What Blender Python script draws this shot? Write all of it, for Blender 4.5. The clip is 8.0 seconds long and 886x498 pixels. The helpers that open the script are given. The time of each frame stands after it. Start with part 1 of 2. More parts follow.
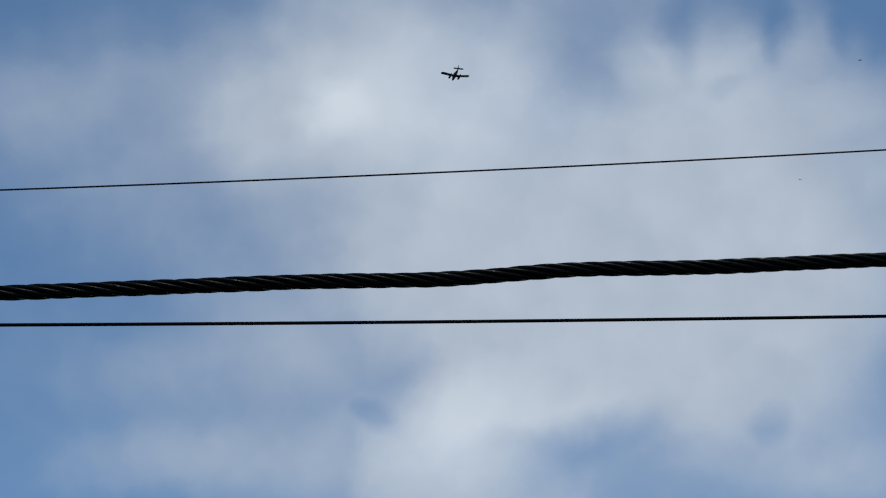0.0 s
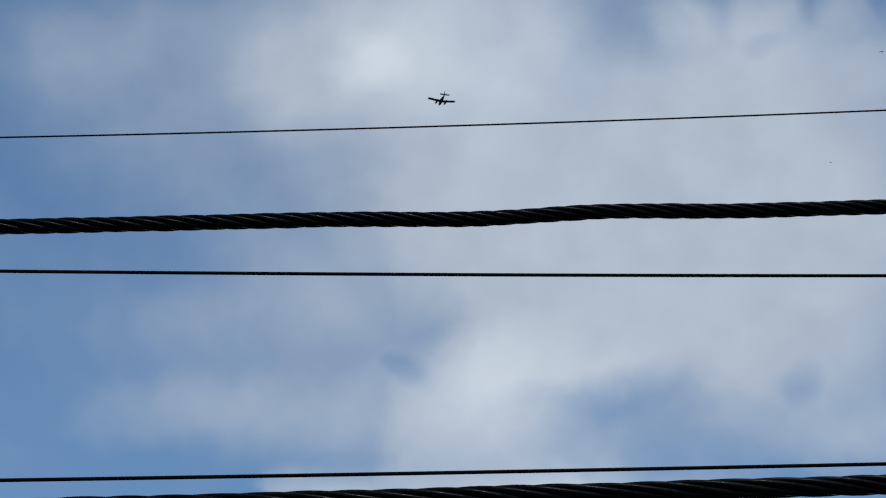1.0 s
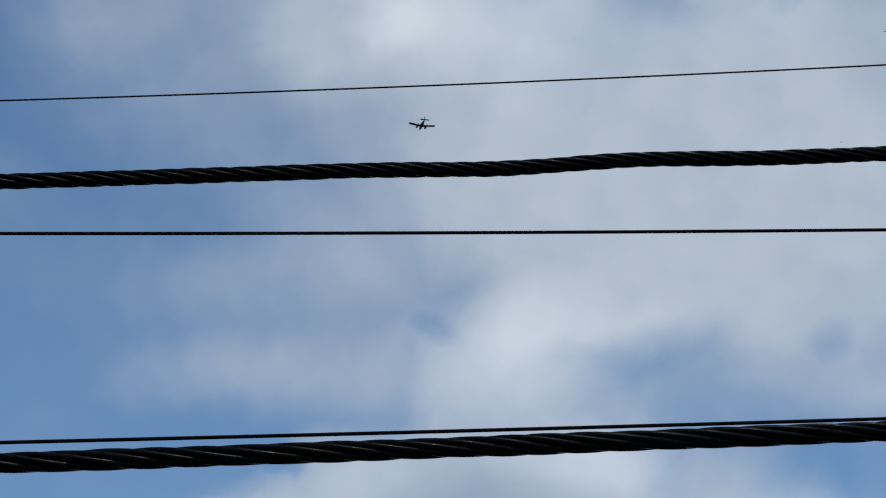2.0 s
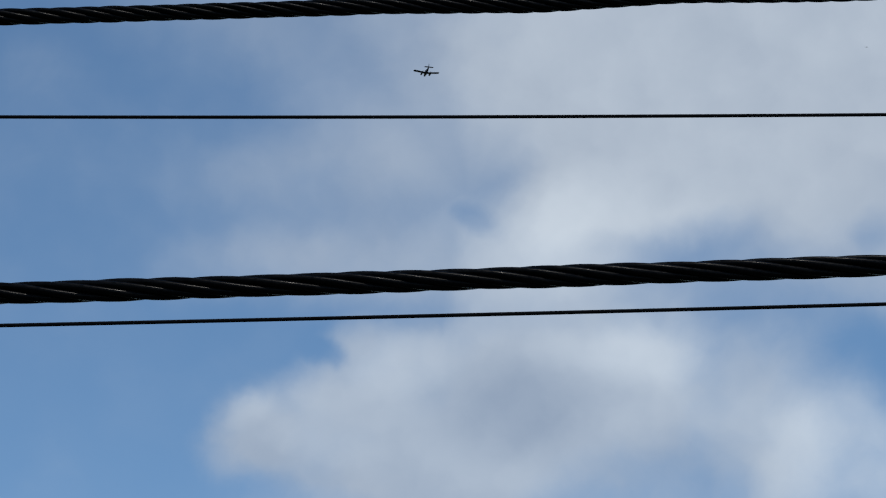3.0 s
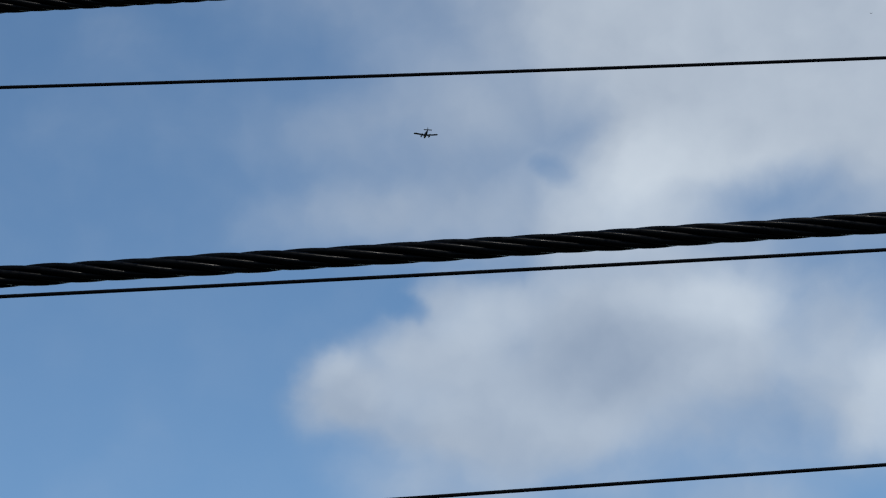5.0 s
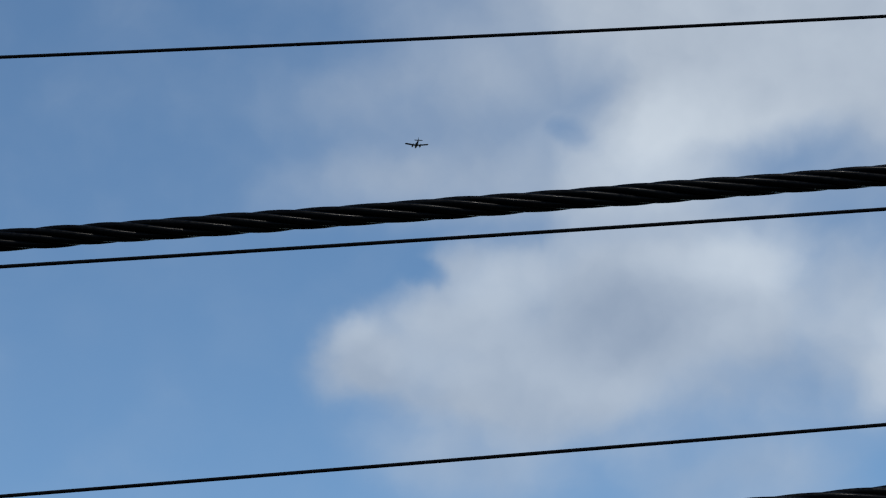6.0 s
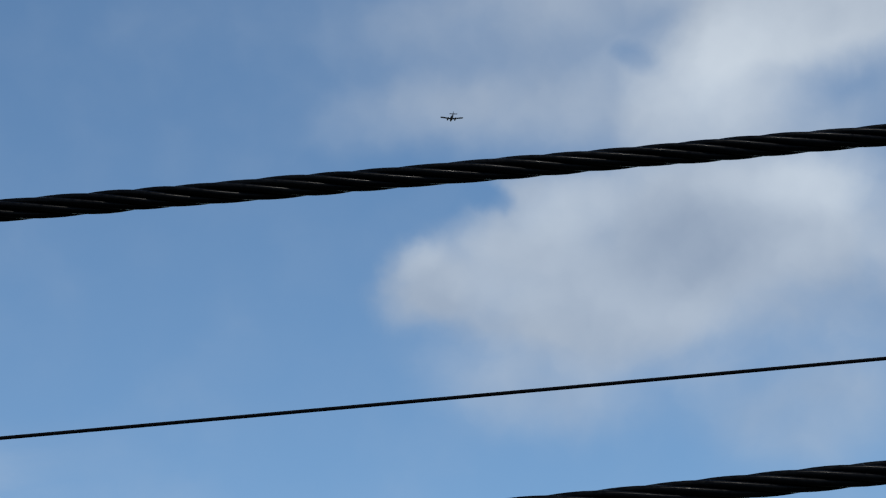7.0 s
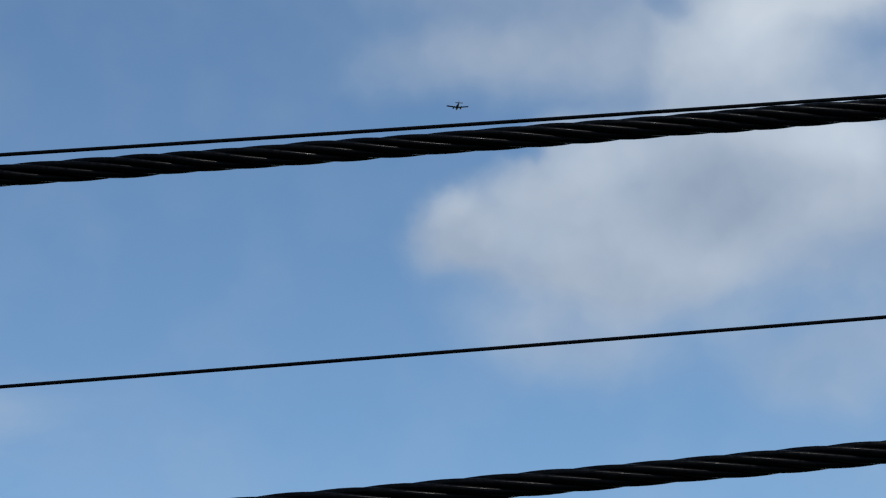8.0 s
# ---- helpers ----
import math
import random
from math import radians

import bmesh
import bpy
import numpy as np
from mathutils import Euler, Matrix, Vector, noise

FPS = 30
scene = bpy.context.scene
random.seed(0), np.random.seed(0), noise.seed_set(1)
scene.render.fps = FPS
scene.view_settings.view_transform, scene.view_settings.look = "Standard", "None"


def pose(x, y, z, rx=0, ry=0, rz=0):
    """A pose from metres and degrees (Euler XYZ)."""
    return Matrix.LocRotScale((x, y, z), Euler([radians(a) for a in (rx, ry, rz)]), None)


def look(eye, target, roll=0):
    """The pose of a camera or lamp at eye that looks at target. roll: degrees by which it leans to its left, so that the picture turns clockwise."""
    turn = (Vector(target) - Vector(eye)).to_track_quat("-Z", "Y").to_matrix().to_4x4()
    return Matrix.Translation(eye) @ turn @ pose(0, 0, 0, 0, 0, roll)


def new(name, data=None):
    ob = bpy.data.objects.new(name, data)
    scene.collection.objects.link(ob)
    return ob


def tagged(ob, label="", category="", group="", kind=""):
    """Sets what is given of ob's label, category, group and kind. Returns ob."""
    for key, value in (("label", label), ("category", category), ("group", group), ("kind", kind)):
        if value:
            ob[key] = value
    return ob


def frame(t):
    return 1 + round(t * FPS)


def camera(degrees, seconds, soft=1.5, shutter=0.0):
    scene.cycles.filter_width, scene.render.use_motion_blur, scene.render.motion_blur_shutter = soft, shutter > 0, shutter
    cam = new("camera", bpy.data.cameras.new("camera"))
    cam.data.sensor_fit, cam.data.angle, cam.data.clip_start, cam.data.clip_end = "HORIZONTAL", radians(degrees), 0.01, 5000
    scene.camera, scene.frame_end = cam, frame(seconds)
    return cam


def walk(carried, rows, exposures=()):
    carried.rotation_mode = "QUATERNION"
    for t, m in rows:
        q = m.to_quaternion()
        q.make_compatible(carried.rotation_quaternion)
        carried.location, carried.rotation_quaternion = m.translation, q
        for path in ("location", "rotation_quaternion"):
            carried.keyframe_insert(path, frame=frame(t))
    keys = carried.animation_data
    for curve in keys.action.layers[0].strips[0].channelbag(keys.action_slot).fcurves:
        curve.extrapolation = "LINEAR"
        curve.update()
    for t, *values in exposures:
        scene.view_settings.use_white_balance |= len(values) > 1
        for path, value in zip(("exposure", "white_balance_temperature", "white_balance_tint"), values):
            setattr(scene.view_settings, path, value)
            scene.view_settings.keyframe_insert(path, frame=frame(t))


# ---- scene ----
H = 4.5  # height of the eye over the street


def aim(yaw, pitch, roll, x, y, z):
    """A pose of the camera: degrees to the left, up, and of lean; metres from its mean place."""
    a, b = radians(yaw), radians(pitch)
    eye = Vector((x, y, z + H))
    return look(eye, eye + 10 * Vector((-math.sin(a) * math.cos(b), math.cos(a) * math.cos(b), math.sin(b))), roll)


cam = camera(20, 8.0, 1.2)
walk(cam, [
    (0, aim(-0.035, 30.452, -5.467, -0.0078, -0.1973, 0.0038)),
    (0.2, aim(0.356, 30.110, -5.135, -0.0078, -0.2160, -0.0258)),
    (0.3, aim(0.484, 29.952, -4.887, -0.0079, -0.2148, -0.0255)),
    (0.5, aim(0.703, 29.722, -4.433, -0.0081, -0.1968, -0.0115)),
    (1, aim(0.934, 29.488, -4.167, -0.0081, -0.1476, -0.0039)),
    (1.2, aim(1.020, 29.383, -4.273, -0.0081, -0.1445, -0.0049)),
    (2.3, aim(2.103, 28.017, -4.164, -0.0084, -0.0426, 0.0034)),
    (2.5, aim(2.358, 27.489, -4.041, -0.0085, 0.0339, 0.0080)),
    (2.8, aim(2.799, 26.653, -3.828, -0.0087, 0.1270, 0.0133)),
    (3, aim(2.986, 26.195, -3.676, -0.0079, 0.1144, 0.0036)),
    (3.5, aim(3.571, 25.690, -3.524, -0.0049, 0.0717, -0.0053)),
    (4, aim(4.142, 25.496, -3.751, -0.0018, 0.0326, -0.0224)),
    (4.2, aim(4.427, 25.490, -4.000, -0.0007, -0.0061, -0.0267)),
    (5.3, aim(5.241, 25.077, -4.579, 0.0034, -0.0210, -0.0417)),
    (5.5, aim(5.278, 24.918, -4.740, 0.0039, -0.0194, -0.0392)),
    (6, aim(5.616, 24.502, -4.957, 0.0047, 0.0130, -0.0366)),
    (6.2, aim(6.030, 24.232, -4.970, 0.0050, 0.0372, -0.0212)),
    (6.5, aim(6.660, 23.807, -5.038, 0.0057, 0.0584, -0.0167)),
    (7, aim(7.424, 22.951, -4.880, 0.0067, 0.0856, 0.0504)),
    (7.2, aim(7.507, 22.716, -4.744, 0.0072, 0.0809, 0.0734)),
    (7.5, aim(7.852, 22.374, -4.455, 0.0083, 0.0716, 0.0701)),
    (8, aim(8.277, 21.825, -3.964, 0.0095, 0.1076, 0.0892)),
])

# ---- sky, sun ----
SUN_UP, SUN_TURN = 55.0, 155.0  # degrees above the horizon; clockwise from the way ahead


def node(tree, kind, *links, operation=""):
    """A node with its inputs set in order: a socket is linked, a number or tuple is set, None is left."""
    n = tree.nodes.new(kind)
    if operation:
        n.operation = operation
    for slot, value in zip(n.inputs, links):
        if isinstance(value, bpy.types.NodeSocket):
            tree.links.new(value, slot)
        elif value is not None:
            slot.default_value = value
    return n


def calc(tree, operation, a, b=None, c=None):
    return node(tree, "ShaderNodeMath", a, b, c, operation=operation).outputs[0]


def vec(tree, operation, a, b=None):
    n = node(tree, "ShaderNodeVectorMath", a, b, operation=operation)
    return n.outputs["Value"] if operation == "DOT_PRODUCT" else n.outputs["Vector"]


def mixed(tree, fac, a, b):
    n = tree.nodes.new("ShaderNodeMix")
    n.data_type = "RGBA"
    for slot, value in ((0, fac), (6, a), (7, b)):
        if isinstance(value, bpy.types.NodeSocket):
            tree.links.new(value, n.inputs[slot])
        else:
            n.inputs[slot].default_value = value
    return n.outputs[2]


def fractal(tree, where, scale, detail=4.0, rough=0.5):
    n = tree.nodes.new("ShaderNodeTexNoise")
    tree.links.new(where, n.inputs["Vector"])
    n.inputs["Scale"].default_value, n.inputs["Detail"].default_value, n.inputs["Roughness"].default_value = scale, detail, rough
    return n


def ramp(tree, value, lo, hi, to_lo=0.0, to_hi=1.0, smooth=True):
    n = tree.nodes.new("ShaderNodeMapRange")
    n.interpolation_type = "SMOOTHSTEP" if smooth else "LINEAR"
    tree.links.new(value, n.inputs[0])
    for slot, v in zip(n.inputs[1:5], (lo, hi, to_lo, to_hi)):
        slot.default_value = v
    return n.outputs[0]


def heaps(tree, where, rows):
    """The sum of soft oval heaps on the sky's plane: middle, half axes, turn in degrees, weight."""
    total = None
    for x, y, a, b, turn, weight in rows:
        m = tree.nodes.new("ShaderNodeMapping")
        m.vector_type = "TEXTURE"
        tree.links.new(where, m.inputs[0])
        m.inputs["Location"].default_value = (x, y, 0)
        m.inputs["Rotation"].default_value = (0, 0, radians(turn))
        m.inputs["Scale"].default_value = (a, b, 1)
        g = node(tree, "ShaderNodeTexGradient", m.outputs[0])
        g.gradient_type = "SPHERICAL"
        s = ramp(tree, g.outputs["Fac"], 0.0, 0.8)
        total = calc(tree, "MULTIPLY_ADD", s, weight, total if total else 0.0)
    return total


# the high bank, its lumps along the upper edge, and the blue between them
TOP_BANK = [
    (0.263, 0.433, 0.900, 0.480, 5, 0.75),
    (-0.077, 0.617, 0.420, 0.220, 30, 0.35),
    (-0.078, 0.476, 0.300, 0.170, 0, 0.3),
    (-0.468, 0.439, 0.340, 0.260, 0, 0.27),
    (-0.508, 0.560, 0.280, 0.170, 25, 0.2),
    (0.847, 0.337, 0.560, 0.330, 0, 0.46),
    (0.560, 0.118, 0.600, 0.260, 0, 0.28),
    (0.512, 0.577, 0.095, 0.080, 0, 0.2),
    (0.655, 0.622, 0.100, 0.110, 0, 0.2),
    (0.802, 0.621, 0.080, 0.100, 0, 0.18),
    (0.885, 0.616, 0.040, 0.050, 0, 0.1),
    (0.891, 0.509, 0.140, 0.090, 0, 0.2),
    (0.861, 0.024, 0.140, 0.110, 0, 0.12),
]
TOP_GAPS = [
    (0.416, 0.598, 0.170, 0.150, 0, -0.26),
    (0.701, 0.673, 0.280, 0.090, 0, -0.14),
    (0.930, 0.661, 0.110, 0.100, 0, -0.2),
    (0.577, 0.628, 0.065, 0.090, 0, -0.2),
    (0.749, 0.622, 0.050, 0.080, 0, -0.2),
    (0.660, 0.533, 0.046, 0.032, 30, -0.14),
    (0.855, 0.621, 0.034, 0.050, 0, -0.14),
    (0.406, -0.090, 0.200, 0.100, 25, -0.17),
    (0.717, -0.099, 0.052, 0.044, 10, -0.14),
    (0.625, -0.203, 0.120, 0.055, 0, -0.14),
]
# the thin veil and the bright puff below it, and their gaps
MIDDLE_VEIL = [
    (0.379, 0.100, 0.850, 0.300, 0, 0.36),
    (0.328, 0.166, 0.680, 0.330, 0, 0.28),
    (-0.123, -0.152, 0.260, 0.120, 0, 0.14),
    (0.368, 0.006, 0.280, 0.190, 10, 0.3),
    (0.178, -0.135, 0.360, 0.170, 10, 0.25),
    (-0.291, 0.037, 0.450, 0.100, 0, 0.14),
    (0.146, -0.127, 0.300, 0.170, 30, 0.2),
    (0.777, -0.125, 0.360, 0.190, 0, 0.36),
    (0.697, -0.135, 0.220, 0.220, 0, 0.2),
]
PUFF = [
    (-0.371, -0.126, 0.300, 0.090, 5, 0.15),
    (-0.187, -0.107, 0.320, 0.150, 0, 0.3),
    (0.877, -0.166, 0.130, 0.080, 0, 0.2),
    (-0.771, 0.211, 0.130, 0.100, 0, 0.13),
    (-0.282, -0.021, 0.520, 0.240, 0, 0.22),
    (0.158, -0.033, 0.190, 0.120, 35, 0.28),
    (0.268, 0.046, 0.230, 0.150, 20, 0.25),
    (0.577, 0.135, 0.560, 0.360, 0, 0.4),
    (0.177, -0.183, 0.330, 0.110, 0, 0.3),
    (0.477, -0.204, 0.260, 0.120, 0, 0.25),
]
MIDDLE_GAPS = [
    (0.028, -0.050, 0.070, 0.036, -30, -0.25),
    (0.437, -0.079, 0.170, 0.065, 15, -0.2),
    (0.722, -0.075, 0.055, 0.050, 0, -0.22),
    (0.707, -0.295, 0.080, 0.130, 20, -0.2),
    (-0.183, -0.287, 0.150, 0.070, 0, -0.15),
]
# the last rags over the clear lower sky
LOW_VEIL = [
    (0.296, -0.700, 0.280, 0.150, 0, 0.42),
    (-0.191, -0.620, 0.260, 0.160, -10, 0.42),
    (-0.114, -0.606, 0.380, 0.140, -10, 0.2),
    (-0.923, -0.851, 0.700, 0.130, 0, 0.1),
    (0.098, -0.907, 0.500, 0.130, 0, 0.12),
    (0.388, -0.593, 0.380, 0.140, 0, 0.22),
    (0.637, -0.465, 0.360, 0.210, 0, 0.3),
    (-0.469, -0.123, 0.180, 0.110, 0, 0.12),
]
# the low heaped cloud: its ragged edge, and its body
HEAP_EDGE = [
    (-0.417, -0.431, 0.150, 0.105, 35, 0.55),
    (-0.341, -0.501, 0.140, 0.080, -20, 0.3),
    (-0.331, -0.385, 0.165, 0.115, 25, 0.5),
    (-0.167, -0.316, 0.190, 0.125, 25, 0.6),
    (-0.210, -0.249, 0.100, 0.060, 10, 0.2),
    (-0.250, -0.484, 0.170, 0.095, -20, 0.4),
    (0.020, -0.278, 0.190, 0.140, 0, 0.5),
    (-0.132, -0.575, 0.190, 0.090, -20, 0.3),
    (-0.246, -0.286, 0.055, 0.032, -20, -0.34),
]
HEAP_BODY = [
    (0.065, -0.400, 0.520, 0.260, 0, 0.5),
    (-0.138, -0.463, 0.300, 0.150, -8, 0.3),
    (-0.037, -0.457, 0.250, 0.160, 0, 0.5),
    (0.196, -0.385, 0.280, 0.210, 0, 0.6),
    (0.270, -0.248, 0.210, 0.120, 0, 0.5),
    (0.446, -0.355, 0.260, 0.200, 0, 0.5),
    (0.119, -0.573, 0.320, 0.120, 0, 0.35),
    (0.459, -0.536, 0.270, 0.130, 0, 0.35),
    (0.667, -0.486, 0.260, 0.170, 0, 0.55),
    (0.597, -0.355, 0.220, 0.170, 0, 0.35),
]
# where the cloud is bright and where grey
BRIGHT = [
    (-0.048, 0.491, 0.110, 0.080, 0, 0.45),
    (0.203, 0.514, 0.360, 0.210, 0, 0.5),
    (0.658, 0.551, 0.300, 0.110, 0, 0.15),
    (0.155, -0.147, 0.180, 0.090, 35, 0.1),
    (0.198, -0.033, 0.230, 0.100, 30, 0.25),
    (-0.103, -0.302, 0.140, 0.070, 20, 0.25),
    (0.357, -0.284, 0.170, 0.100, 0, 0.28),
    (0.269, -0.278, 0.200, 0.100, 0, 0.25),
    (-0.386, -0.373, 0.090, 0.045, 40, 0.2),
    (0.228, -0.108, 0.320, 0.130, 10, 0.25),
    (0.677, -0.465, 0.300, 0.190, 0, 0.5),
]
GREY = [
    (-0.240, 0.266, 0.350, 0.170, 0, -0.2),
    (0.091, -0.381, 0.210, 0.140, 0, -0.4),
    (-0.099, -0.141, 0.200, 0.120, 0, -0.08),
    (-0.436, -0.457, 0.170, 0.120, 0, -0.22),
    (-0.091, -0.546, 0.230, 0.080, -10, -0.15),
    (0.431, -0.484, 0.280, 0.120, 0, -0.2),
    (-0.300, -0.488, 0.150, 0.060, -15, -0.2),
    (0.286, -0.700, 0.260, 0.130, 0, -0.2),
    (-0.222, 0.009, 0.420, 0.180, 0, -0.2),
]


def make_sky():
    world = bpy.data.worlds.new("sky")
    scene.world = world
    world.use_nodes = True
    t = world.node_tree
    t.nodes.clear()
    blue = t.nodes.new("ShaderNodeTexSky")
    blue.sky_type, blue.sun_disc = "NISHITA", False
    blue.sun_elevation, blue.sun_rotation = radians(SUN_UP), radians(SUN_TURN)
    blue.altitude, blue.air_density, blue.dust_density, blue.ozone_density = 60.0, 1.0, 0.1, 1.0
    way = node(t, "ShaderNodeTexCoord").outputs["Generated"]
    # a plane that touches the sky ahead, on which the cloud banks lie
    a, b, c = radians(2.34), radians(27.49), radians(-3.72)
    ahead = Vector((-math.sin(a) * math.cos(b), math.cos(a) * math.cos(b), math.sin(b)))
    flat = Vector((math.cos(a), math.sin(a), 0))
    rise = flat.cross(ahead)
    across, up = math.cos(c) * flat + math.sin(c) * rise, math.cos(c) * rise - math.sin(c) * flat
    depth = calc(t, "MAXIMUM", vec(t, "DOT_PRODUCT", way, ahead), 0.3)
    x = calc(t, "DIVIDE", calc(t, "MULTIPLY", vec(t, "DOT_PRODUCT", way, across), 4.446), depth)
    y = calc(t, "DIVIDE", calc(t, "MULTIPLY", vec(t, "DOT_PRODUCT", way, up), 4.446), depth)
    plane = node(t, "ShaderNodeCombineXYZ", x, y, 0.0).outputs[0]
    # billows: the plane is bent at two scales
    for scale, amount, detail in [(3.0, 0.06, 3.0), (9.0, 0.055, 4.0)]:
        n = fractal(t, plane, scale, detail, 0.55)
        bend = vec(t, "MULTIPLY", vec(t, "SUBTRACT", n.outputs["Color"], (0.5, 0.5, 0.5)), (amount, amount, 0.0))
        plane = vec(t, "ADD", plane, bend)
    fluff = calc(t, "SUBTRACT", fractal(t, plane, 3.0, 5.0, 0.5).outputs["Fac"], 0.5)
    rags = calc(t, "SUBTRACT", fractal(t, plane, 7.0, 5.0, 0.5).outputs["Fac"], 0.5)
    thick = heaps(t, plane, TOP_BANK + TOP_GAPS + MIDDLE_VEIL + PUFF + MIDDLE_GAPS + LOW_VEIL)
    thick = calc(t, "MULTIPLY_ADD", rags, 0.35, calc(t, "MULTIPLY_ADD", fluff, 0.5, thick))
    veil = calc(t, "MULTIPLY", ramp(t, thick, -0.12, 1.12), 0.96)
    body = calc(t, "MULTIPLY_ADD", rags, 0.5, calc(t, "MULTIPLY_ADD", fluff, 0.35, heaps(t, plane, HEAP_EDGE + HEAP_BODY)))
    heap = calc(t, "MULTIPLY", ramp(t, body, 0.1, 1.12), 0.86)
    # what shows through both
    clear = calc(t, "MULTIPLY", calc(t, "SUBTRACT", 1.0, veil), calc(t, "SUBTRACT", 1.0, heap))
    near = calc(t, "SUBTRACT", 1.0, clear)
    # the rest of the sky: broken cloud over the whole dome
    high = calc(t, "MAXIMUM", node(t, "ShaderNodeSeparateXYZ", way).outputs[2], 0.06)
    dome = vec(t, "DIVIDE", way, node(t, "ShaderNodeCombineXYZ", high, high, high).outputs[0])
    broken = fractal(t, dome, 1.3, 7.0, 0.55).outputs["Fac"]
    wide = ramp(t, broken, 0.42, 0.66)
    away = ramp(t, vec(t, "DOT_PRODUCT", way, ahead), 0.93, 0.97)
    cover = calc(t, "ADD", calc(t, "MULTIPLY", near, away), calc(t, "MULTIPLY", wide, calc(t, "SUBTRACT", 1.0, away)))
    cover = calc(t, "MULTIPLY", cover, 0.97)
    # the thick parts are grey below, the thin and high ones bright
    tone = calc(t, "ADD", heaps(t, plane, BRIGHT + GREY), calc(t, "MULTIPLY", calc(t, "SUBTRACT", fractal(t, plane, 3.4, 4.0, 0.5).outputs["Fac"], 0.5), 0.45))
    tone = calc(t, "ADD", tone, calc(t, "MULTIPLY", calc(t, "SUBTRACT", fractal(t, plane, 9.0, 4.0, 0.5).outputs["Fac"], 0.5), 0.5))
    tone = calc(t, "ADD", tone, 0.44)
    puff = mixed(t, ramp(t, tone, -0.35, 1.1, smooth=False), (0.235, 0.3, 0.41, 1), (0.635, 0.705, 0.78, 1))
    sky = vec(t, "MULTIPLY", blue.outputs[0], (0.097, 0.119, 0.128))
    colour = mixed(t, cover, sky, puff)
    back = node(t, "ShaderNodeBackground", colour, 1.0)
    t.links.new(back.outputs[0], node(t, "ShaderNodeOutputWorld").inputs[0])


make_sky()
sun = new("sun", bpy.data.lights.new("sun", "SUN"))
sun.data.energy, sun.data.angle, sun.data.color = 1.6, radians(1.5), (1.0, 0.95, 0.88)
sun.matrix_world = look((0, 0, 60), Vector((0, 0, 60)) - 10 * Vector((math.sin(radians(SUN_TURN)) * math.cos(radians(SUN_UP)),
                        math.cos(radians(SUN_TURN)) * math.cos(radians(SUN_UP)), math.sin(radians(SUN_UP)))))


# ---- materials ----
def material(name, dark, light, rough, scale, bump=0.2, metal=0.0, fine=8.0, spec=0.5):
    """A surface with stains and grain at two scales, in metres of the object's own space."""
    m = bpy.data.materials.new(name)
    m.use_nodes = True
    t = m.node_tree
    skin = t.nodes["Principled BSDF"]
    where = node(t, "ShaderNodeTexCoord").outputs["Object"]
    large, small = fractal(t, where, scale, 4.0).outputs["Fac"], fractal(t, where, scale * fine, 5.0, 0.6).outputs["Fac"]
    both = calc(t, "ADD", calc(t, "MULTIPLY", large, 0.6), calc(t, "MULTIPLY", small, 0.4))
    t.links.new(mixed(t, ramp(t, both, 0.35, 0.65), dark, light), skin.inputs["Base Color"])
    t.links.new(ramp(t, small, 0.3, 0.7, rough - 0.1, rough + 0.12), skin.inputs["Roughness"])
    skin.inputs["Metallic"].default_value = metal
    skin.inputs["Specular IOR Level"].default_value = spec
    b = node(t, "ShaderNodeBump", bump)
    t.links.new(small, b.inputs["Height"])
    b.inputs["Distance"].default_value = 0.1 / (scale * fine)
    t.links.new(b.outputs[0], skin.inputs["Normal"])
    return m


SHEATH = material("black_sheath", (0.0018, 0.0018, 0.0024, 1), (0.0042, 0.0042, 0.0048, 1), 0.25, 14.0, 0.012, spec=0.038)
STRAND = material("weathered_conductor", (0.002, 0.0021, 0.003, 1), (0.005, 0.0052, 0.0065, 1), 0.6, 9.0, 0.02, spec=0.03)
HULL = material("aircraft_paint", (0.004, 0.007, 0.014, 1), (0.008, 0.012, 0.022, 1), 0.45, 0.7, 0.02, spec=0.3)
HULL_DARK = material("aircraft_cowling", (0.005, 0.007, 0.012, 1), (0.009, 0.012, 0.018, 1), 0.45, 1.2, 0.02, spec=0.3)
GLASS = material("cabin_window", (0.01, 0.012, 0.015, 1), (0.02, 0.022, 0.026, 1), 0.12, 2.0, 0.0)
TIMBER = material("pole_timber", (0.09, 0.065, 0.045, 1), (0.2, 0.16, 0.12, 1), 0.8, 3.0, 0.5)
STEEL = material("galvanised_steel", (0.3, 0.31, 0.32, 1), (0.42, 0.43, 0.44, 1), 0.5, 2.0, 0.1, 0.8)
PORCELAIN = material("brown_glaze", (0.08, 0.035, 0.02, 1), (0.13, 0.06, 0.035, 1), 0.2, 6.0, 0.02)
PLUME = material("dark_plumage", (0.03, 0.028, 0.027, 1), (0.07, 0.065, 0.06, 1), 0.8, 20.0, 0.3)
CHITIN = material("insect_shell", (0.015, 0.012, 0.01, 1), (0.04, 0.032, 0.025, 1), 0.4, 300.0, 0.1)
TURF = material("ground", (0.035, 0.045, 0.025, 1), (0.07, 0.07, 0.05, 1), 0.9, 0.15, 0.4, 0.0, 30.0)


def part(name, bm, mat, parent, label=""):
    data = bpy.data.meshes.new(name)
    bm.to_mesh(data)
    bm.free()
    return mesh_part(name, data, mat, parent, label)


def mesh_part(name, data, mat, parent, label=""):
    data.materials.append(mat)
    data.polygons.foreach_set("use_smooth", [True] * len(data.polygons))
    ob = new(name, data)
    ob.parent = parent
    return tagged(ob, label)


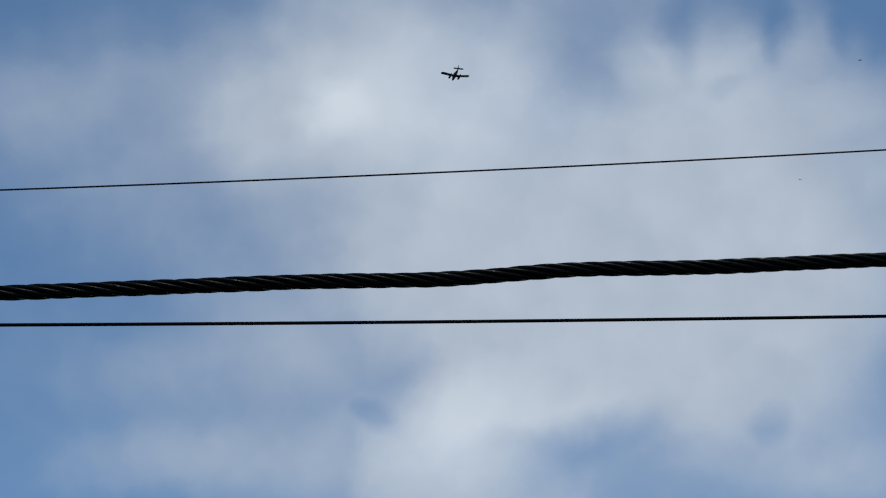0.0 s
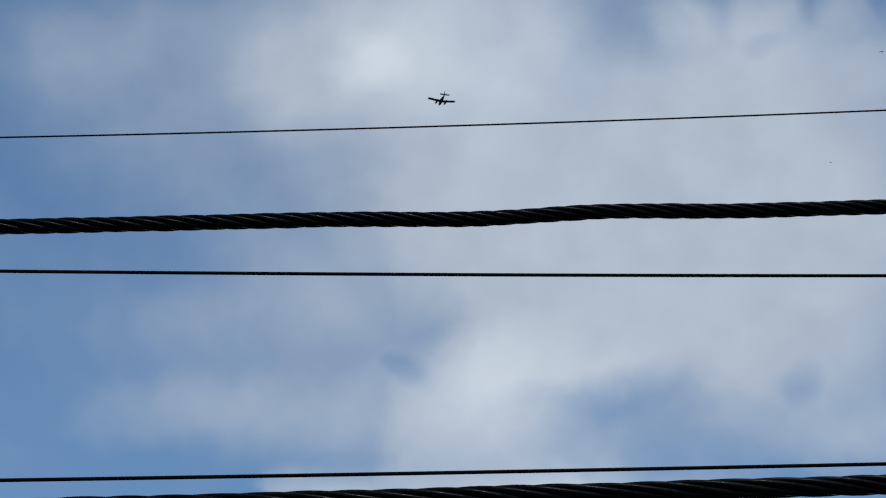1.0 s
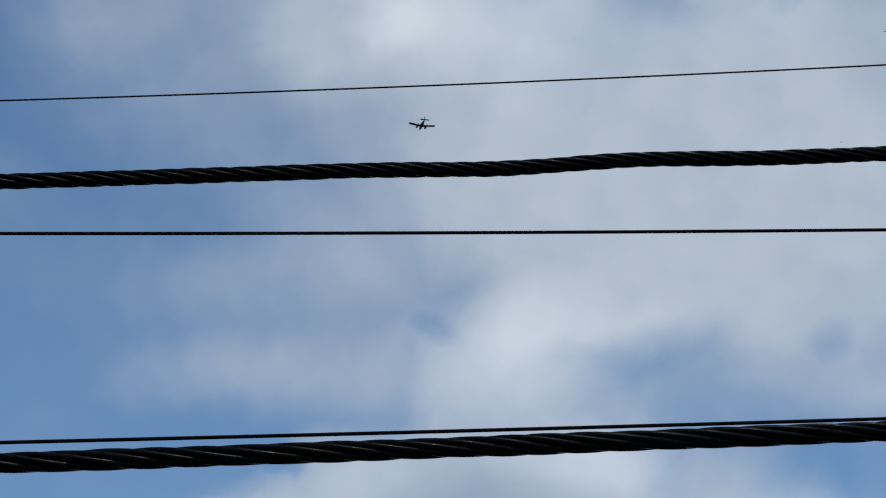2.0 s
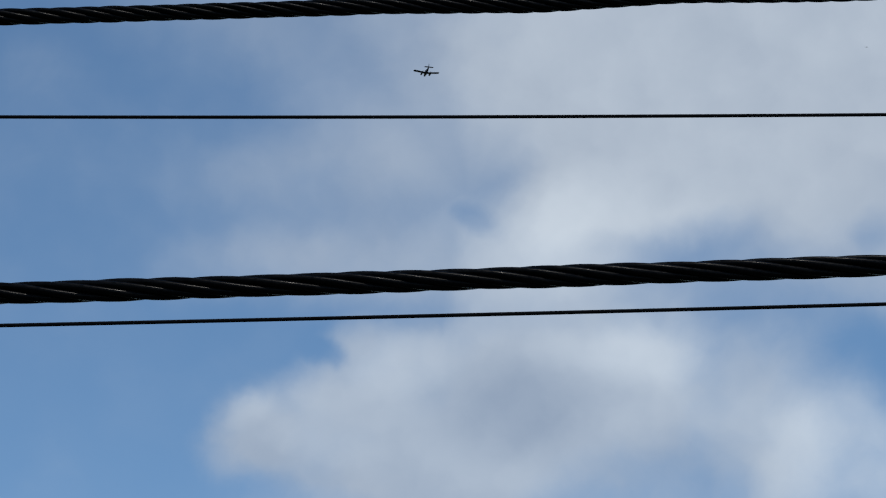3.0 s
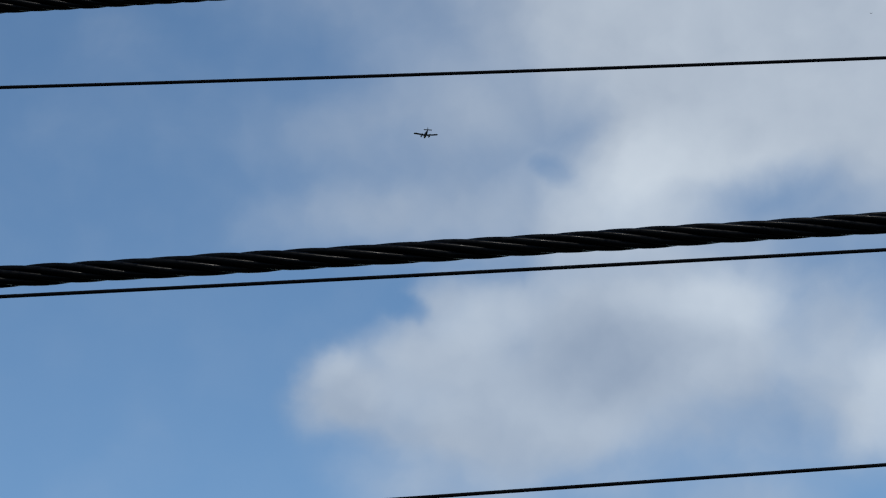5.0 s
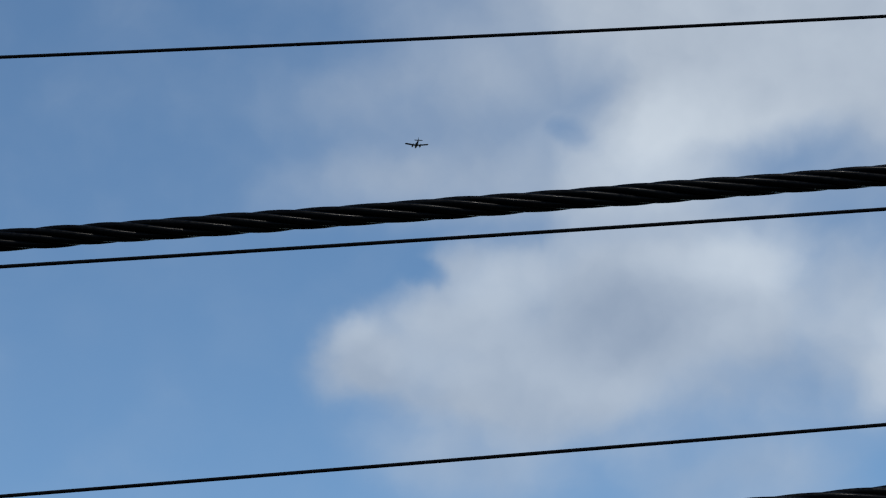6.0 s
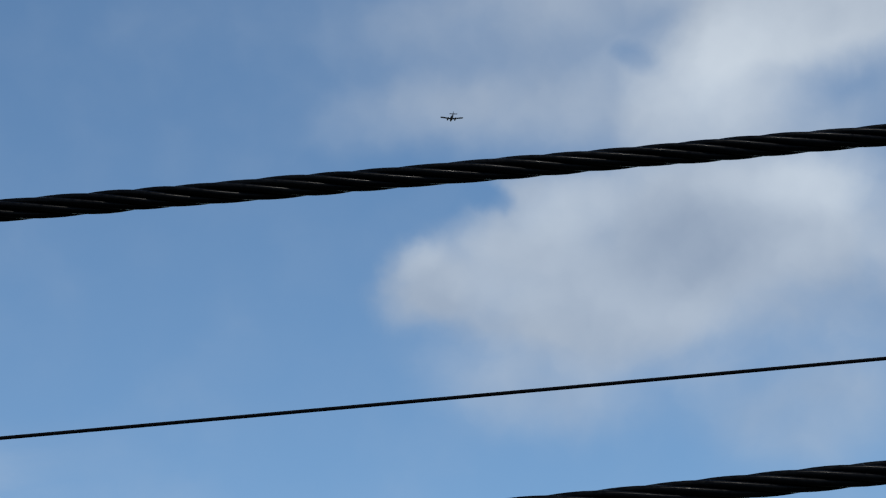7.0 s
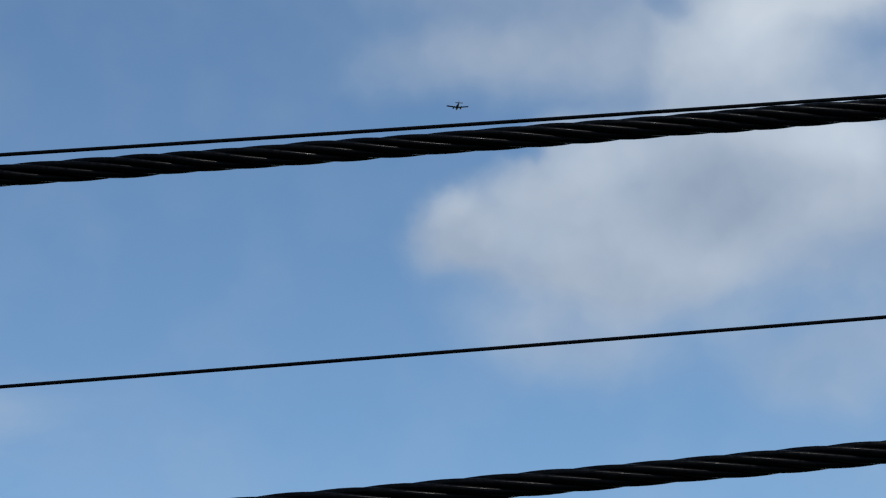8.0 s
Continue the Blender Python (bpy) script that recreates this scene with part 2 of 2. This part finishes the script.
def tube_data(name, rings, sides):
    """A closed tube through rings of points, an array of (count, sides, 3)."""
    count = len(rings)
    i, j = np.meshgrid(np.arange(count - 1), np.arange(sides), indexing="ij")
    k = (j + 1) % sides
    quads = np.stack([i * sides + j, (i + 1) * sides + j, (i + 1) * sides + k, i * sides + k], -1).reshape(-1, 4)
    faces = [*quads.tolist(), list(range(sides)), list(range((count - 1) * sides, count * sides))[::-1]]
    data = bpy.data.meshes.new(name)
    data.from_pydata(rings.reshape(-1, 3).tolist(), [], faces)
    data.update()
    return data


# ---- ground ----
def make_ground():
    bm = bmesh.new()
    n, reach = 48, 4600.0
    rows = [[bm.verts.new((0, 0, 0))]]
    for ring in range(1, 15):
        r = reach * (ring / 14) ** 2.2
        rows.append([bm.verts.new((r * math.cos(6.2832 * k / n), r * math.sin(6.2832 * k / n),
                                   0.0 if r < 60 else 0.006 * (r - 60) * noise.noise((r * 0.002, k * 0.7, 1.0)))) for k in range(n)])
    for k in range(n):
        bm.faces.new((rows[0][0], rows[1][k], rows[1][(k + 1) % n]))
    for p, q in zip(rows[1:], rows[2:]):
        for k in range(n):
            bm.faces.new((p[k], q[k], q[(k + 1) % n], p[(k + 1) % n]))
    ob = part("ground", bm, TURF, None)
    tagged(ob, "open grassy ground that runs to the horizon", "ground", kind="structure")


make_ground()


# ---- cables ----
def hang(x, y, z, slant, tilt, curve, wobble=None):
    """The line of a hanging cable at the distances x along it: place and slope at its middle, and how it sags."""
    height = z + H + tilt * x + 0.5 * curve * x * x
    if wobble:
        middle, size, length = wobble
        height = height + size * np.sin(math.pi * (x - middle) / length) * np.exp(-((x - middle) / length) ** 2)
    return np.stack([x, y + slant * x, height], -1)


def twisted_cable(label, y, z, slant, tilt, curve, width, lay, reach, phase=0.0, uneven=0.0, wobble=None):
    """Six sheathed cores wound round a straight one."""
    thing = tagged(new("twisted_cable"), label, "power cable", "twisted cables")
    core, orbit = width * 0.345, width / 3
    thing.location = (0, y, z + H)
    x = np.arange(-reach, reach, lay / 24)
    line = hang(x, y, z, slant, tilt, curve, wobble) - np.array([0, y, z + H])
    side = np.array([-slant, 1.0, 0.0]) / math.hypot(1, slant)
    lift = np.array([0.0, 0.0, 1.0])
    ring = np.arange(16) * 2 * math.pi / 16
    # the winding is tighter here and looser there
    wound = 2 * math.pi * x / lay + phase + uneven * (np.sin(x * 8.7 + 0.4) + 0.6 * np.sin(x * 23.0))
    for k in range(7):
        turn = wound + 2 * math.pi * k / 6 + uneven * 0.6 * np.sin(x * 14.0 + k * 2.1)
        out = (orbit if k < 6 else 0.0) * (1.0 + (0.03 + 0.2 * uneven) * np.sin(x * 12.1 + k * 1.7))
        middle = line + out[:, None] * (np.cos(turn)[:, None] * side + np.sin(turn)[:, None] * lift)
        rim = (np.cos(ring)[:, None] * side + np.sin(ring)[:, None] * lift) * (core / 2)
        mesh_part("core", tube_data("core", middle[:, None, :] + rim[None, :, :], 16), SHEATH, thing)
    return thing


def bare_wire(label, y, z, slant, tilt, curve, width, reach):
    """A tightly stranded conductor, round to the eye."""
    thing = tagged(new("overhead_wire"), label, "overhead wire", "overhead wires")
    thing.location = (0, y, z + H)
    x = np.arange(-reach, reach, 0.25)
    line = hang(x, y, z, slant, tilt, curve) - np.array([0, y, z + H])
    side = np.array([-slant, 1.0, 0.0]) / math.hypot(1, slant)
    ring = np.arange(16) * 2 * math.pi / 16
    rim = (np.cos(ring)[:, None] * side + np.sin(ring)[:, None] * np.array([0.0, 0.0, 1.0])) * (width / 2)
    mesh_part("conductor", tube_data("conductor", line[:, None, :] + rim[None, :, :], 16), STRAND, thing)
    return thing


# place, height over the eye, slant, tilt and sag of each line
BARE = [
    (32.4650, 20.5744, 0.0887, -0.0033, 0.00181),
    (33.1255, 18.3145, 0.1526, -0.0136, 0.00089),
    (26.5545, 12.0751, 0.1326, -0.0064, 0.00069),
    (22.0565, 7.8050, 0.1002, -0.0044, 0.00044)
]
TWISTED = [
    (4.3125, 2.5877, 0.1641, 0.0278, 0.00361),
    (3.3557, 1.5403, 0.1317, 0.0022, 0.00347),
    (3.2453, 1.0083, 0.1260, 0.0146, 0.00053)
]
bare_wire("thin grey overhead wire, high above the street", *BARE[0], 0.027, 45.0)
bare_wire("dark bare overhead wire, slack between its poles", *BARE[1], 0.0525, 45.0)
bare_wire("dark bare overhead wire hung below the others", *BARE[2], 0.0445, 45.0)
bare_wire("dark bare overhead wire, the lowest of its line", *BARE[3], 0.035, 45.0)
twisted_cable("thick black twisted power cable with a slight kink", *TWISTED[0], 0.032, 0.2927, 15.0, 0.959, 0.05, (0.13, 0.0065, 0.37))
twisted_cable("thick black twisted power cable, weathered, ribbed by its cores", *TWISTED[1], 0.032, 0.3883, 15.0, 0.57, 0.12)
twisted_cable("thick black twisted power cable, the lowest and loosest wound", *TWISTED[2], 0.032, 0.397, 15.0, 0.806, 0.03)


# ---- poles that carry the lines, beyond the view ----
def rod(a, b, ra, rb, sides=12):
    """A round bar from a to b, with its edges broken."""
    bm = bmesh.new()
    a, b = Vector(a), Vector(b)
    turn = (b - a).to_track_quat("Z", "Y").to_matrix()
    long = (b - a).length
    rings = []
    for s, r in ((0, ra * 0.9), (min(0.01, long * 0.1), ra), (long - min(0.01, long * 0.1), rb), (long, rb * 0.9)):
        rings.append([bm.verts.new(a + turn @ Vector((r * math.cos(6.28319 * k / sides), r * math.sin(6.28319 * k / sides), s))) for k in range(sides)])
    for p, q in zip(rings, rings[1:]):
        for k in range(sides):
            bm.faces.new((p[k], p[(k + 1) % sides], q[(k + 1) % sides], q[k]))
    bm.faces.new(rings[0][::-1])
    bm.faces.new(rings[-1])
    return bm


def make_pole(label, x, y, height, width, skin, ends):
    thing = tagged(new("utility_pole"), label, "utility pole", "utility poles")
    thing.location = (x, y, 0)
    part("pole", rod((0, 0, -0.02), (0, 0, height), width, width * 0.62, 16), skin, thing)
    for p in ends:
        q = Vector(p) - Vector((x, y, 0))
        part("arm", rod((0, 0, q.z - 0.22), (0, q.y + math.copysign(0.12, q.y), q.z - 0.22), 0.06, 0.05), skin, thing)
        part("insulator", rod((0, q.y, q.z - 0.24), (0, q.y, q.z + 0.02), 0.045, 0.03), PORCELAIN, thing, "glazed brown insulator")
    return thing


for s in (-1, 1):
    make_pole("round wooden utility pole with three short arms", s * 14.9, 1.3 if s < 0 else 5.9, 8.9, 0.16, TIMBER,
              [hang(np.array([s * 14.9]), *row)[0] for row in TWISTED])
    make_pole("tall round steel pole with long arms", s * 44.8, 22.0 if s < 0 else 30.0, 26.0, 0.32, STEEL,
              [hang(np.array([s * 44.8]), *row)[0] for row in BARE])


# ---- aircraft ----
def loft(rows, sides=16, power=2.0):
    """A closed skin through oval sections across y: y, half width, half height, middle height, middle x."""
    bm = bmesh.new()
    rings = []
    for y, a, b, z, x in rows:
        ring = []
        for k in range(sides):
            c, s = math.cos(6.28319 * k / sides), math.sin(6.28319 * k / sides)
            ring.append(bm.verts.new((x + a * math.copysign(abs(c) ** (2 / power), c), y, z + b * math.copysign(abs(s) ** (2 / power), s))))
        rings.append(ring)
    for p, q in zip(rings, rings[1:]):
        for k in range(sides):
            bm.faces.new((p[k], p[(k + 1) % sides], q[(k + 1) % sides], q[k]))
    bm.faces.new(rings[0][::-1])
    bm.faces.new(rings[-1])
    bmesh.ops.recalc_face_normals(bm, faces=bm.faces)
    return bm


def foil(stations, upright=False):
    """A wing skin: along the span, leading edge y, chord, height, thickness."""
    bm = bmesh.new()
    shape = ((0.0, 0.0), (0.02, 0.3), (0.1, 0.75), (0.3, 1.0), (0.6, 0.7), (0.85, 0.27), (1.0, 0.02))
    loop = [*shape, *[(c, -0.55 * t) for c, t in shape[-2:0:-1]]]
    rings = []
    for s, lead, chord, z, thick in stations:
        ring = []
        for c, h in loop:
            rise = h * thick * chord
            ring.append(bm.verts.new((rise, lead - c * chord, s) if upright else (s, lead - c * chord, z + rise)))
        rings.append(ring)
    n = len(loop)
    for p, q in zip(rings, rings[1:]):
        for k in range(n):
            bm.faces.new((p[k], p[(k + 1) % n], q[(k + 1) % n], q[k]))
    bm.faces.new(rings[0][::-1])
    bm.faces.new(rings[-1])
    bmesh.ops.recalc_face_normals(bm, faces=bm.faces)
    return bm


def make_aircraft():
    thing = tagged(new("airplane"), "dark twin-engined light airplane with low straight wings, flying", "airplane")
    body = part("fuselage", loft([(3.75, 0.03, 0.03, -0.12, 0), (3.6, 0.2, 0.18, -0.1, 0), (3.1, 0.4, 0.36, -0.05, 0), (2.4, 0.53, 0.5, 0.02, 0),
                                  (1.7, 0.6, 0.62, 0.1, 0), (0.9, 0.63, 0.74, 0.2, 0), (-0.2, 0.63, 0.76, 0.22, 0), (-1.2, 0.56, 0.66, 0.24, 0),
                                  (-2.4, 0.38, 0.45, 0.26, 0), (-3.6, 0.22, 0.28, 0.28, 0), (-4.5, 0.1, 0.16, 0.3, 0), (-4.85, 0.03, 0.06, 0.32, 0)], 20, 2.3),
                HULL, thing)
    for s in (-1, 1):
        part("cabin_window", loft([(1.5, 0.02, 0.12, 0.52, s * 0.56), (1.1, 0.03, 0.2, 0.56, s * 0.59), (-0.6, 0.03, 0.2, 0.56, s * 0.59), (-0.9, 0.02, 0.1, 0.54, s * 0.57)], 8),
             GLASS, body, "dark side window")
    part("windscreen", loft([(2.2, 0.3, 0.05, 0.5, 0), (1.9, 0.42, 0.14, 0.58, 0), (1.5, 0.45, 0.18, 0.72, 0), (1.2, 0.4, 0.12, 0.84, 0)], 12), GLASS, body, "dark windscreen")
    for s in (-1, 1):
        wing = part("wing", foil([(s * 0.45, 0.95, 1.85, -0.3, 0.13), (s * 1.5, 0.8, 1.62, -0.19, 0.14), (s * 3.4, 0.74, 1.58, 0.03, 0.14),
                                  (s * 5.5, 0.72, 1.55, 0.27, 0.13), (s * 5.85, 0.6, 1.35, 0.31, 0.1), (s * 5.95, 0.35, 0.9, 0.33, 0.06)]), HULL, thing)
        part("aileron", foil([(s * 3.5, -0.72, 0.2, 0.035, 0.1), (s * 5.3, -0.74, 0.2, 0.24, 0.1)]), HULL_DARK, wing, "hinged control surface")
        x = s * 1.9
        nacelle = part("engine_nacelle", loft([(2.35, 0.2, 0.18, -0.12, x), (2.2, 0.34, 0.3, -0.13, x), (1.6, 0.42, 0.36, -0.15, x), (0.9, 0.42, 0.38, -0.17, x),
                                               (0.0, 0.34, 0.33, -0.16, x), (-0.9, 0.18, 0.2, -0.1, x), (-1.4, 0.04, 0.05, -0.06, x)], 16, 2.4), HULL_DARK, thing, "dark engine cowling")
        part("spinner", loft([(2.72, 0.02, 0.02, -0.12, x), (2.6, 0.1, 0.1, -0.12, x), (2.34, 0.17, 0.17, -0.12, x)], 12), HULL, nacelle, "pointed propeller hub")
    part("tailplane", foil([(-2.05, -4.12, 0.72, 0.3, 0.08), (-1.95, -3.98, 0.9, 0.3, 0.1), (0, -3.9, 1.0, 0.3, 0.1), (1.95, -3.98, 0.9, 0.3, 0.1), (2.05, -4.12, 0.72, 0.3, 0.08)]), HULL, thing)
    part("fin", foil([(0.3, -2.9, 1.95, 0, 0.07), (0.75, -3.45, 1.4, 0, 0.08), (1.7, -4.05, 0.92, 0, 0.08), (1.82, -4.2, 0.7, 0, 0.05)], True), HULL, thing)
    return thing


# ---- birds and insect ----
def make_bird(label, span, lift):
    thing = tagged(new("bird"), label, "bird", "far birds")
    u = span / 1.0
    part("body", loft([(0.24 * u, 0.008 * u, 0.008 * u, 0.01 * u, 0), (0.19 * u, 0.03 * u, 0.03 * u, 0.01 * u, 0), (0.12 * u, 0.04 * u, 0.04 * u, 0, 0),
                       (0.0, 0.055 * u, 0.055 * u, 0, 0), (-0.13 * u, 0.035 * u, 0.035 * u, 0, 0), (-0.22 * u, 0.012 * u, 0.012 * u, 0, 0)], 10), PLUME, thing)
    for s in (-1, 1):
        part("wing", foil([(s * 0.03 * u, 0.1 * u, 0.19 * u, 0.02 * u, 0.1), (s * 0.2 * u, 0.13 * u, 0.18 * u, (0.02 + 0.2 * lift) * u, 0.08),
                           (s * 0.36 * u, 0.07 * u, 0.13 * u, (0.02 + 0.3 * lift) * u, 0.06), (s * 0.5 * u, -0.03 * u, 0.04 * u, (0.02 + 0.3 * lift) * u, 0.06)]), PLUME, thing)
    part("tail", foil([(-0.07 * u, -0.2 * u, 0.14 * u, 0, 0.05), (0, -0.17 * u, 0.14 * u, 0, 0.06), (0.07 * u, -0.2 * u, 0.14 * u, 0, 0.05)]), PLUME, thing)
    return thing


def make_insect():
    thing = tagged(new("insect"), "small dark insect in flight with spread wings", "insect")
    u = 0.001
    part("body", loft([(5 * u, 0.4 * u, 0.4 * u, 0, 0), (4 * u, 1.2 * u, 1.1 * u, 0, 0), (2.8 * u, 0.8 * u, 0.8 * u, 0.1 * u, 0), (1.2 * u, 1.7 * u, 1.7 * u, 0.3 * u, 0),
                       (-0.6 * u, 0.8 * u, 0.8 * u, 0, 0), (-2.5 * u, 1.7 * u, 1.6 * u, -0.2 * u, 0), (-5 * u, 0.4 * u, 0.4 * u, -0.6 * u, 0)], 10), CHITIN, thing)
    for s in (-1, 1):
        part("wing", foil([(s * 1.0 * u, 1.6 * u, 1.6 * u, 1.2 * u, 0.05), (s * 2.6 * u, 1.8 * u, 2.6 * u, 2.0 * u, 0.05), (s * 4.2 * u, 0.6 * u, 1.4 * u, 2.6 * u, 0.05)]), CHITIN, thing)
    return thing


airplane = make_aircraft()
bird_a = make_bird("small dark bird gliding far off below the clouds", 0.40, 0.02)
bird_b = make_bird("tiny dark bird with level wings, far off", 0.26, 0.1)
insect = make_insect()


def motions():
    walk(airplane, [
        (0, pose(12.12, 841.97, 580.37, 1, 1, 20.5)),
        (0.2, pose(7.40, 851.92, 579.89, 1, 1, 20.5)),
        (0.3, pose(5.42, 856.80, 579.77, 1, 1, 20.5)),
        (0.5, pose(1.24, 866.32, 579.88, 1, 1, 20.5)),
        (1, pose(-10.57, 890.21, 579.66, 1, 1, 20.5)),
        (1.2, pose(-15.55, 899.68, 579.50, 1, 1, 20.5)),
        (2.3, pose(-39.27, 951.29, 578.27, 1, 1, 20.5)),
        (2.5, pose(-42.63, 960.42, 578.40, 1, 1, 20.5)),
        (2.8, pose(-49.79, 973.83, 578.76, 1, 1, 20.5)),
        (3, pose(-53.69, 983.14, 578.22, 1, 1, 20.5)),
        (3.5, pose(-64.83, 1006.05, 577.07, 1, 1, 20.5)),
        (4, pose(-76.59, 1028.85, 575.56, 1, 1, 20.5)),
        (4.2, pose(-82.42, 1037.58, 575.34, 1, 1, 20.5)),
        (5.3, pose(-105.11, 1085.68, 574.66, 1, 1, 20.5)),
        (5.5, pose(-108.82, 1094.41, 574.48, 1, 1, 20.5)),
        (6, pose(-118.36, 1115.97, 574.33, 1, 1, 20.5)),
        (6.2, pose(-124.12, 1124.43, 574.15, 1, 1, 20.5)),
        (6.5, pose(-129.43, 1137.35, 573.98, 1, 1, 20.5)),
        (7, pose(-140.72, 1159.47, 571.76, 1, 1, 20.5)),
        (7.2, pose(-143.90, 1168.22, 571.26, 1, 1, 20.5)),
        (7.5, pose(-151.46, 1180.89, 570.58, 1, 1, 20.5)),
        (8, pose(-161.76, 1201.64, 570.76, 1, 1, 20.5)),
    ])
    walk(bird_a, [
        (0, pose(32.309, 155.335, 108.740, 0, 0, 8)),
        (0.2, pose(31.963, 155.641, 108.332, 0, 0, 8)),
        (0.5, pose(31.703, 156.088, 107.782, 0, 0, 8)),
        (1, pose(30.986, 156.791, 107.012, 0, 0, 8)),
        (1.2, pose(30.610, 157.029, 106.765, 0, 0, 8)),
        (8, pose(20.986, 166.626, 95.569, 0, 0, 8)),
    ])
    walk(bird_b, [
        (0, pose(27.192, 160.552, 102.073, 0, 0, 20)),
        (0.2, pose(27.055, 160.730, 101.758, 0, 0, 20)),
        (0.5, pose(27.058, 161.054, 101.265, 0, 0, 20)),
        (0.8, pose(26.985, 161.296, 100.934, 0, 0, 20)),
        (1.2, pose(26.303, 161.793, 100.329, 0, 0, 20)),
        (3, pose(23.876, 163.458, 98.570, 0, 0, 20)),
        (3.5, pose(22.513, 163.787, 98.251, 0, 0, 20)),
        (4, pose(21.167, 164.037, 98.043, 0, 0, 20)),
        (8, pose(10.331, 166.353, 95.935, 0, 0, 20)),
    ])
    walk(insect, [
        (0, pose(18.400, 1.300, 10.803, 0, 0, 100)),
        (5.4, pose(0.461, 4.476, 6.598, 0, 0, 100)),
        (5.5, pose(0.129, 4.535, 6.520, 0, 0, 100)),
        (5.6, pose(-0.211, 4.575, 6.438, 0, 0, 100)),
        (5.7, pose(-0.532, 4.591, 6.352, 0, 0, 100)),
        (5.8, pose(-0.839, 4.589, 6.259, 0, 0, 100)),
        (5.9, pose(-1.112, 4.573, 6.166, 0, 0, 100)),
        (8, pose(-7.420, 4.562, 4.260, 0, 0, 100)),
    ])


motions()
